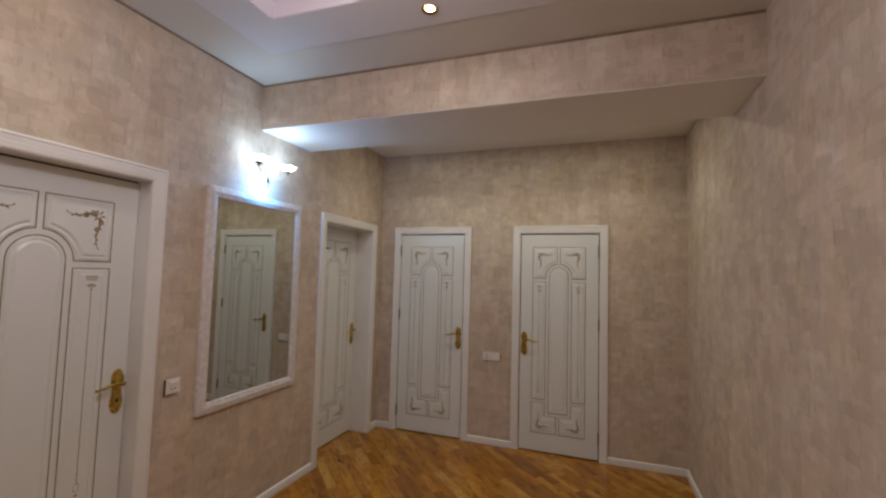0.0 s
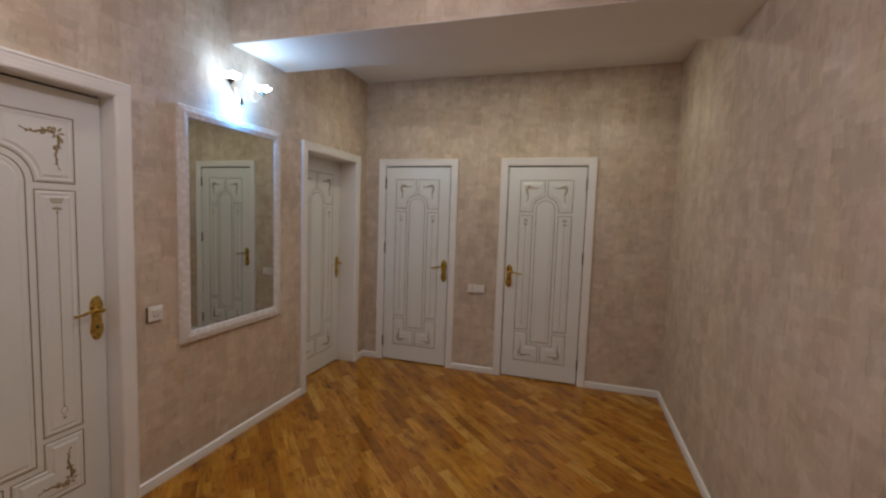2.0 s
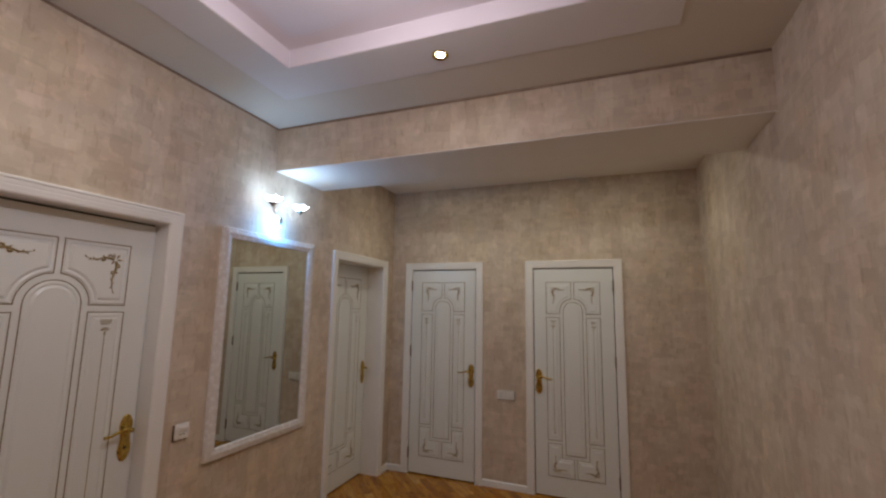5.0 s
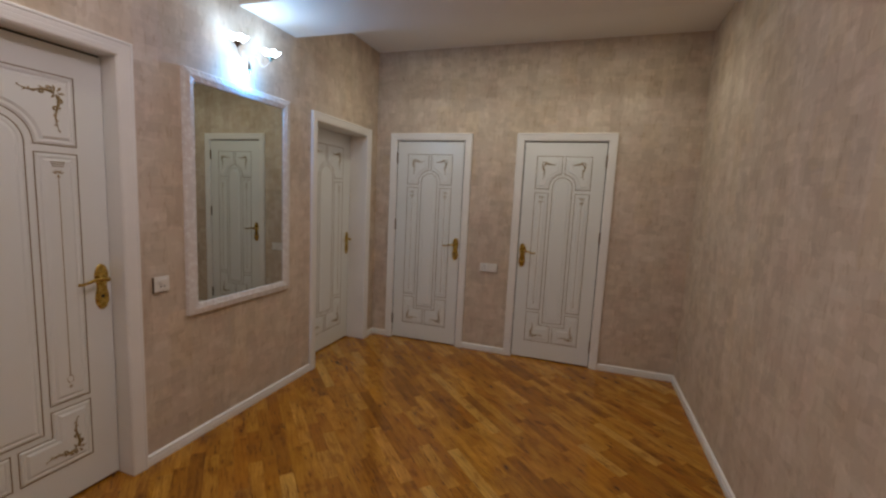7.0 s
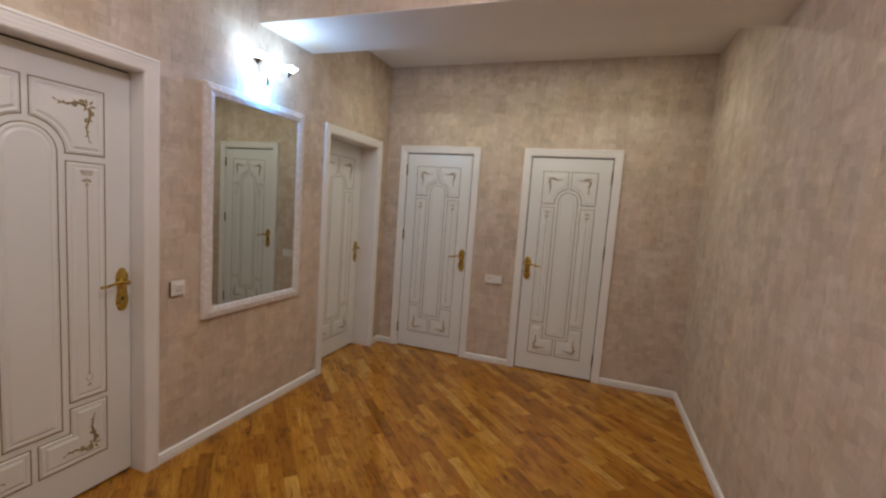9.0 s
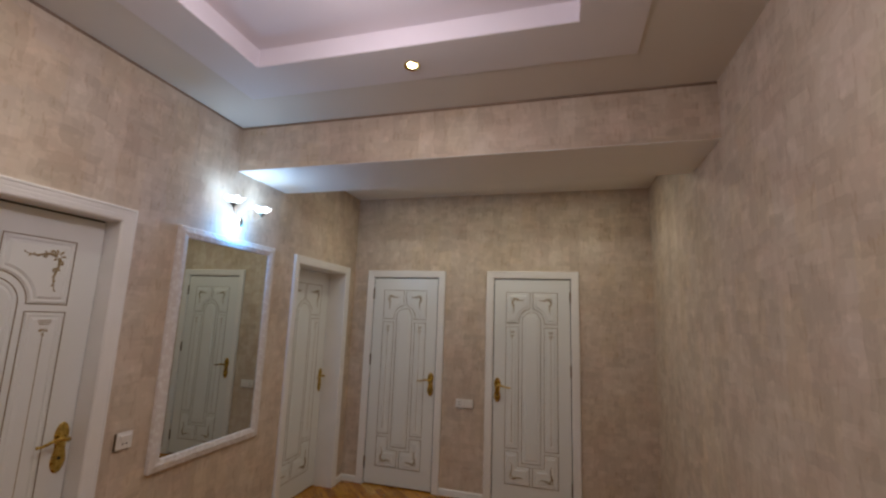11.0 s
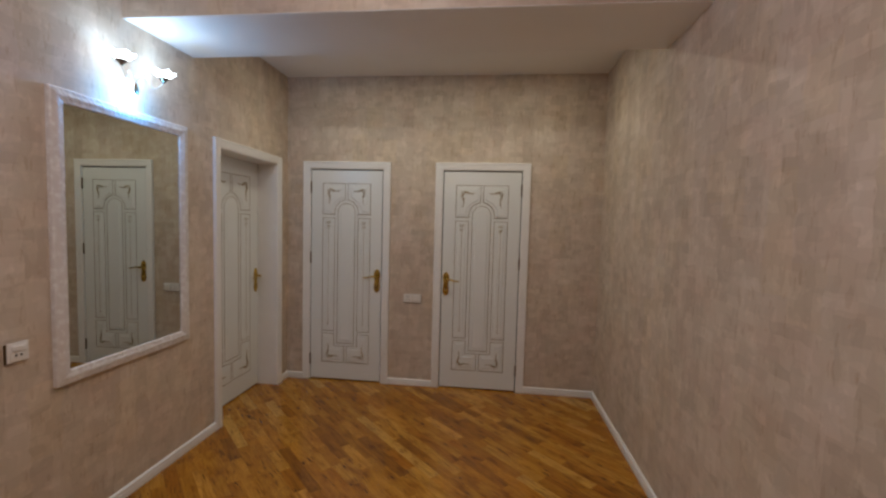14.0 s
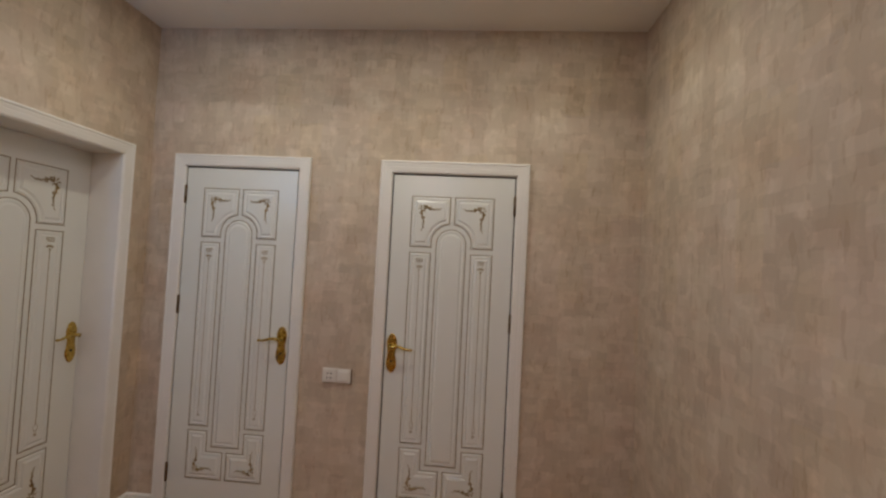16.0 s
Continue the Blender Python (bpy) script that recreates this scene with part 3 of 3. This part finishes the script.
def door(name, m, spec, handle_side, hinges, key, label):
    _, w, h, rec = spec
    root = tagged(empty(name, m), label, "door", "hall doors", "structure")
    for side, n in ((-1, "casing_upright"), (1, "casing_upright"), (0, "casing_head")):
        part(n, casing_side(w, h, side), TRIM_WHITE, root)
    deep = rec + 0.06
    for s in (-1, 1):
        x0, x1 = sorted((s * w / 2, s * (w / 2 + 0.02)))
        part("jamb_lining", boxes((x0, x1, 0.0, deep, 0, h + 0.02)), TRIM_WHITE, root)
    part("head_lining", boxes((-w / 2, w / 2, 0.0, deep, h, h + 0.02)), TRIM_WHITE, root)
    lw, lh, z0, y = w / 2 - (0.007 if rec < 0 else 0.003), h - 0.009, 0.013, rec
    leaf = part("leaf", boxes((-lw, lw, y, y + 0.04, z0, lh), bevel=0.0015), DOOR_WHITE, root, "white enamelled leaf with gilded panel lines")
    # Dark seals also put the shade of the leaf gap into their colour.
    for s in (-1, 1):
        x0, x1 = sorted((s * (lw - 0.001), s * (w / 2 + 0.001)))
        part("seal", boxes((x0, x1, y + 0.008, y + 0.030, z0, h)), RUBBER if rec < 0 else TRIM_WHITE, root, "narrow door seal")
    part("seal", boxes((-lw, lw, y + 0.008, y + 0.030, lh - 0.001, h + 0.001)), TRIM_WHITE if rec > 0.1 else RUBBER, root, "narrow door seal")
    g = w / 2 - (0.135 if rec > 0.1 else 0.119)
    o = panel_outlines(g, h)
    for k in ("centre", "top", "top_l", "side", "side_l", "ell", "ell_l"):
        p = [Vector(v) for v in o[k]]
        e = 0.0044
        part("groove_line", loops_mesh([(inset(p, -e / 2), y), (inset(p, -e / 2), y - 0.0008), (inset(p, e / 2), y - 0.0008), (inset(p, e / 2), y)], False), GOLD_LINE, leaf, "thin brown-gold line")
        part("panel", loops_mesh([(inset(p, 0.004), y), (inset(p, 0.009), y - 0.004), (inset(p, 0.016), y - 0.0045), (inset(p, 0.022), y - 0.002), (inset(p, 0.034), y - 0.0075)], True), DOOR_WHITE, leaf)
    yo = y - 0.0078
    size = 0.50 * g
    for sx in (-1, 1):
        bm = bmesh.new()
        flourish(bm, sx * (g - 0.052 - 0.06 * g), o["zt"] - 0.052 - 0.075 * g, sx, 1, size, yo)
        part("ornament", bm, GOLD_PAINT, leaf, "gilded spray with tendrils")
        bm = bmesh.new()
        flourish(bm, sx * (g - 0.050 - 0.05 * g), o["zlb"] + 0.050 + 0.05 * g, sx, -1, size * 0.95, yo)
        part("ornament", bm, GOLD_PAINT, leaf, "gilded spray with tendrils")
        part("ornament", spindle_ornament(sx * (g + o["o"]) / 2, o["zsb"], o["zst"], g - o["o"], yo), GOLD_PAINT, leaf, "gilded spindle line")
    door_handle(leaf, handle_side * (w / 2 - 0.045), 0.975, y, -handle_side, key)
    if hinges:
        for z in (0.20, 1.18, 1.84):
            bm = bmesh.new()
            lathe(bm, [(0, z - 0.058), (0.004, z - 0.054), (0.0075, z - 0.050), (0.0075, z + 0.050), (0.004, z + 0.054), (0, z + 0.058)], 10, Matrix.Translation((-handle_side * (w / 2 - 0.004), y - 0.005, 0)))
            part("hinge", bm, HINGE, root, "dark bronze barrel hinge", True)
    return root


door("door_1", pose(LEFT, D1[0], 0, 0, 0, 90), D1, 1, False, False, "wide closed white panelled door with gilded sprays and brass lever")
door("door_2", pose(LEFT, D2[0], 0, 0, 0, 90), D2, 1, False, False, "closed white panelled door set deep in its reveal")
door("door_3", pose(D3[0], BACK, 0), D3, 1, True, True, "narrow closed white panelled door with a key in its lock")
door("door_4", pose(D4[0], BACK, 0), D4, -1, True, False, "narrow closed white panelled door with gilded lines")


# ---- mirror ----
def mirror_rail(length, width):
    """One mitred side of a carved frame along local x, u across it, relief towards -y."""
    bm = bmesh.new()
    n, prof = 220, [(0.0, 0.0), (0.0, 0.020), (0.006, 0.024), (0.014, 0.021), (0.024, 0.026), (0.034, 0.028), (0.044, 0.025), (0.054, 0.020), (0.060, 0.022), (width, 0.015), (width, 0.0)]
    rows = []
    for i in range(n + 1):
        k = i / n
        row = []
        for j, (u, d) in enumerate(prof):
            x = (-length / 2 + u) + k * (length - 2 * u)
            if 2 < j < 9:
                d += 0.0030 * noise.noise((x * 62, u * 120, length)) + 0.0018 * noise.noise((x * 150, u * 210, length + 3))
            row.append(bm.verts.new((x, -d, u)))
        rows.append(row)
    for a, b in zip(rows, rows[1:]):
        for j in range(len(prof) - 1):
            bm.faces.new((a[j], a[j + 1], b[j + 1], b[j]))
    bm.faces.new(rows[0])
    bm.faces.new(rows[-1])
    return bm


def wall_mirror():
    y0, y1, z0, z1, fw = 1.974, 2.818, 0.745, 2.089, 0.066
    w, h = y1 - y0, z1 - z0
    root = tagged(empty("wall_mirror", pose(LEFT, (y0 + y1) / 2, z0, 0, 0, 90)), "tall wall mirror in a carved white frame", "mirror")
    part("glass", boxes((-w / 2 + 0.05, w / 2 - 0.05, -0.012, -0.004, 0.05, h - 0.05)), MIRROR, root, "silvered mirror glass")
    part("backing", boxes((-w / 2 + 0.01, w / 2 - 0.01, -0.003, 0.0, 0.01, h - 0.01)), DARK, root)
    for length, m in ((w, pose(0, 0, 0)), (w, pose(0, 0, h, 0, 180, 0)), (h, pose(-w / 2, 0, h / 2, 0, 90, 0)), (h, pose(w / 2, 0, h / 2, 0, -90, 0))):
        rail = part("frame_rail", mirror_rail(length, fw), CARVED, root, "white carved moulding", True)
        rail.matrix_basis = m


wall_mirror()


# ---- lamps that show ----
def downlight(x, y, z):
    root = tagged(empty("downlight", pose(x, y, z)), "small lit recessed downlight with a brass rim", "spotlight", "ceiling downlights")
    bm = bmesh.new()
    lathe(bm, [(0.021, 0.0), (0.021, -0.001), (0.036, -0.006), (0.038, -0.0070), (0.040, -0.005), (0.041, 0.0)], 28)
    part("rim", bm, BRASS, root, "", True)
    bm = bmesh.new()
    lathe(bm, [(0.0, -0.007), (0.010, -0.006), (0.018, -0.0035), (0.021, 0.0)], 24)
    part("bulb", bm, SPOT_GLOW, root, "glowing warm bulb")


for x, y in ROOM_SPOTS:
    downlight(x, y, Z_RING)
for x, y in REAR_SPOTS:
    downlight(x, y, Z_REAR)


def tulip(r, h):
    """A flared glass shade with a scalloped rim."""
    bm = bmesh.new()
    prof = [(0.30, 0.0), (0.46, 0.10), (0.60, 0.28), (0.70, 0.5), (0.82, 0.74), (1.0, 1.0)]
    n, rows = 24, []
    for k, v in prof:
        rows.append([bm.verts.new((r * k * (1 + 0.06 * v * math.cos(6 * a)) * math.cos(a), r * k * (1 + 0.06 * v * math.cos(6 * a)) * math.sin(a), h * v + 0.006 * v * math.cos(6 * a))) for a in (2 * math.pi * i / n for i in range(n))])
    for a, b in zip(rows, rows[1:]):
        for i in range(n):
            bm.faces.new((a[i], a[(i + 1) % n], b[(i + 1) % n], b[i]))
    return bm


def wall_sconce():
    root = tagged(empty("wall_sconce", pose(*SCONCE, 0, 0, 90)), "lit bronze wall sconce with two tulip shades and a central glare", "wall lamp")
    bm = bmesh.new()
    lathe(bm, [(0.0, 0.014), (0.016, 0.012), (0.016, 0.008), (0.019, 0.005), (0.020, 0.0)], 28, pose(0, 0, -0.020, 90, 0, 0))
    part("wall_plate", bm, BRONZE, root, "", True)
    bm = bmesh.new()
    lathe(bm, [(0, -0.062), (0.005, -0.058), (0.008, -0.050), (0.005, -0.042), (0.011, -0.032), (0.015, -0.014), (0.012, 0.006), (0.006, 0.018), (0, 0.022)], 18, Matrix.Translation((0, -0.058, -0.002)))
    part("finial", bm, BRONZE, root, "", True)
    # Added glowing ball for the bloom round the finial; no globe hangs there.
    bm = bmesh.new()
    lathe(bm, [(0, -0.044), (0.012, -0.040), (0.019, -0.022), (0.022, 0.0), (0.019, 0.022), (0.012, 0.040), (0, 0.044)], 24, Matrix.Translation((0, -0.024, -0.020)))
    glare_ball = part("glare_ball", bm, SCONCE_GLOW, root, "glowing ball put in for the central glare", True)
    glare_ball.visible_shadow = False
    for ex, ey, ez in ((-0.135, -0.105, 0.070), (0.135, -0.105, 0.070)):
        pts = []
        for i in range(25):
            k = i / 24
            pts.append((ex * (k + 0.10 * math.sin(k * math.pi * 2)), -0.050 + (ey + 0.050) * k, 0.020 * (1 - k) + (ez - 0.008) * k + 0.036 * math.sin(k * math.pi * 2)))
        bm = bmesh.new()
        tube(bm, pts, 0.0024, 8, 0.0028)
        arm = part("arm", bm, GLARE_BRONZE, root, "thin bronze arm paled by the glare", True)
        bm = bmesh.new()
        lathe(bm, [(0, -0.012), (0.007, -0.010), (0.010, 0.0), (0.024, 0.012), (0.026, 0.018), (0.012, 0.022), (0, 0.022)], 18, Matrix.Translation((ex, ey, ez)))
        part("cup", bm, BRONZE, arm, "", True)
        shade = part("shade", tulip(0.058, 0.030), SHADE_GLOW, root, "frosted glass tulip shade", True)
        shade.matrix_basis = Matrix.Translation((ex, ey, ez + 0.018))
        shade.visible_shadow = False
        bm = bmesh.new()
        lathe(bm, [(0, 0.022), (0.010, 0.026), (0.018, 0.034), (0.014, 0.046), (0, 0.050)], 14, Matrix.Translation((ex, ey, ez)))
        bulb = part("bulb", bm, SCONCE_GLOW, root, "cold white bulb", True)
        bulb.visible_shadow = False


wall_sconce()


def pendant_lamp():
    root = tagged(empty("pendant_lamp", pose(*PENDANT, Z_TRAY)), "short lit pendant lamp with a frosted glass shade", "ceiling lamp")
    bm = bmesh.new()
    lathe(bm, [(0.0, -0.020), (0.016, -0.018), (0.028, -0.010), (0.030, 0.0), (0.0, 0.0)], 28)
    part("ceiling_rose", bm, TRIM_WHITE, root, "small white ceiling rose", True)
    bm = bmesh.new()
    tube(bm, [(0, 0, -0.02), (0, 0, -0.16)], 0.006, 8)
    part("stem", bm, BRASS, root)
    # Unseen cap, added to keep the lamp's light off the tray.
    bm = bmesh.new()
    lathe(bm, [(0, -0.150), (0.014, -0.152), (0.028, -0.164), (0.031, -0.176), (0.029, -0.178), (0.014, -0.166), (0, -0.164)], 28)
    part("cap", bm, BRASS, root, "unseen brass cap, added to block upward light", True)
    bm = bmesh.new()
    lathe(bm, [(0, -0.295), (0.018, -0.292), (0.029, -0.278), (0.034, -0.245), (0.032, -0.205), (0.028, -0.176), (0, -0.172)], 24)
    shade = part("shade", bm, PENDANT_GLOW, root, "glowing frosted glass shade", True)
    shade.visible_shadow = False


pendant_lamp()


# ---- switches and sockets ----
def plate(name, m, label, category, rocker, holes, lean):
    """A square wall plate 82 mm wide, on a dark box that draws the shaded gap behind it and shows past one edge by
    lean, with a rocker and socket holes given as (x, z).
    """
    root = tagged(empty(name, m), label, category)
    # Dark box in place of the shadow between plate and wall.
    part("gap_shade", boxes((-0.039 + lean, 0.039 + lean, -0.010, 0.0, -0.0445, 0.036)), HINGE, root, "dark box drawn as the shaded gap behind the plate")
    part("plate", boxes((-0.041, 0.041, -0.014, -0.010, -0.041, 0.041), bevel=0.0018), PLASTIC, root)
    part("insert", boxes((-0.031, 0.031, -0.0165, -0.013, -0.031, 0.031), bevel=0.0015), PLASTIC, root)
    if rocker:
        x0, x1, z0, z1 = rocker
        r = part("rocker", boxes((x0, x1, -0.021, -0.015, z0, z1), bevel=0.002), PLASTIC, root)
    for x, z in holes:
        bm = bmesh.new()
        lathe(bm, [(0, 0), (0.0042, 0), (0.0042, 0.0015), (0, 0.0015)], 10, Matrix.Translation((x, -0.0162, z)) @ pose(0, 0, 0, 90, 0, 0))
        part("hole", bm, DARK, root)


plate("wall_socket", pose(LEFT, 1.827, 0.958, 0, 0, 90), "white plate with a rocker over two socket holes", "switch", (-0.026, 0.026, 0.004, 0.026), [(-0.0095, -0.014), (0.0095, -0.014)], -0.0045)
plate("wall_socket", pose(-0.716, BACK, 0.828), "white wall socket plate with four holes between doors", "socket", None, [(-0.01, 0.012), (0.01, 0.012), (-0.01, -0.014), (0.01, -0.014)], -0.002)
plate("light_switch", pose(-0.632, BACK, 0.828), "white rocker light switch beside the socket", "switch", (-0.026, 0.026, -0.026, 0.026), [], 0.0055)


# ---- parquet floor ----
def clip(poly, x0, x1, y0, y1):
    for axis, lim, sign in ((0, x0, 1), (0, x1, -1), (1, y0, 1), (1, y1, -1)):
        out = []
        for i in range(len(poly)):
            a, b = poly[i - 1], poly[i]
            da, db = sign * (a[axis] - lim), sign * (b[axis] - lim)
            if (da >= 0) != (db >= 0):
                k = da / (da - db)
                out.append((a[0] + k * (b[0] - a[0]), a[1] + k * (b[1] - a[1])))
            if db >= 0:
                out.append(b)
        poly = out
        if len(poly) < 3:
            return []
    return poly


floor = structure("floor", boxes((LEFT - T, RIGHT + 0.15, NEAR - 0.15, BACK + 0.15, -0.08, -0.003)), SUBFLOOR, "glossy honey-brown oak parquet laid diagonally", "floor")
PLANK, JOINT = 0.070, 0.00015
TURNED = pose(0, 0, 0, 0, 0, -45)


def plank_mesh(poly):
    """A block with a chamfered upper edge from its outline."""
    p = [Vector(v) for v in poly]
    verts = [(*v, -0.003) for v in inset(p, JOINT)] + [(*v, -0.0004) for v in inset(p, JOINT)] + [(*v, 0.0) for v in inset(p, JOINT + 0.0005)]
    n = len(p)
    faces = [(r * n + i, r * n + (i + 1) % n, (r + 1) * n + (i + 1) % n, (r + 1) * n + i) for r in (0, 1) for i in range(n)]
    faces.append(tuple(range(2 * n, 3 * n)))
    return verts, faces


def lay_floor():
    rng = random.Random(11)
    shared, rest_v, rest_f, count = {}, [], [], 0
    lengths = (0.25, 0.32, 0.40, 0.48, 0.56)
    back = TURNED.inverted()
    pieces = []
    for k in range(-45, 62):
        v0 = k * PLANK
        u = -5.2 + rng.random() * 0.5
        while u < 3.2:
            ln = rng.choice(lengths)
            quad = [(u, v0), (u + ln, v0), (u + ln, v0 + PLANK), (u, v0 + PLANK)]
            world_quad = [tuple((TURNED @ Vector((a, b, 0)))[:2]) for a, b in quad]
            got = clip(world_quad, LEFT - T, RIGHT + 0.1, NEAR - 0.1, BACK + 0.1)
            if got:
                whole = len(got) == 4 and all((Vector(a) - Vector(b)).length < 1e-6 for a, b in zip(sorted(got), sorted(world_quad)))
                cx, cy = sum(p[0] for p in got) / len(got), sum(p[1] for p in got) / len(got)
                pieces.append((whole, ln, u, v0, got, cx, cy))
            u += ln
    for whole, ln, u, v0, got, cx, cy in pieces:
        near = whole and -1.75 < cx < 0.85 and 0.75 < cy < 3.6
        if near and count < 300:
            if ln not in shared:
                verts, faces = plank_mesh([(-ln / 2, -PLANK / 2), (ln / 2, -PLANK / 2), (ln / 2, PLANK / 2), (-ln / 2, PLANK / 2)])
                mesh = bpy.data.meshes.new("plank")
                mesh.from_pydata(verts, [], faces)
                mesh.materials.append(WOOD_FLOOR)
                shared[ln] = mesh
            ob = new("plank", shared[ln])
            ob.matrix_basis = TURNED @ pose(u + ln / 2, v0 + PLANK / 2, rng.uniform(-0.0002, 0.0002), rng.uniform(-0.32, 0.32), rng.uniform(-0.08, 0.08), 0)
            ob.parent = floor
            count += 1
        else:
            local = [tuple((back @ Vector((a, b, 0)))[:2]) for a, b in got]
            if sum(local[i - 1][0] * local[i][1] - local[i][0] * local[i - 1][1] for i in range(len(local))) < 0.0004:
                continue
            verts, faces = plank_mesh(local)
            n0 = len(rest_v)
            rest_v.extend(verts)
            rest_f.extend(tuple(i + n0 for i in f) for f in faces)
    mesh = bpy.data.meshes.new("planks_edge")
    mesh.from_pydata(rest_v, [], rest_f)
    mesh.materials.append(WOOD_FLOOR)
    ob = new("edge_planks", mesh)
    ob.matrix_basis = TURNED
    ob.parent = floor
    tagged(ob, "oak blocks along the walls", kind="stuff")


lay_floor()
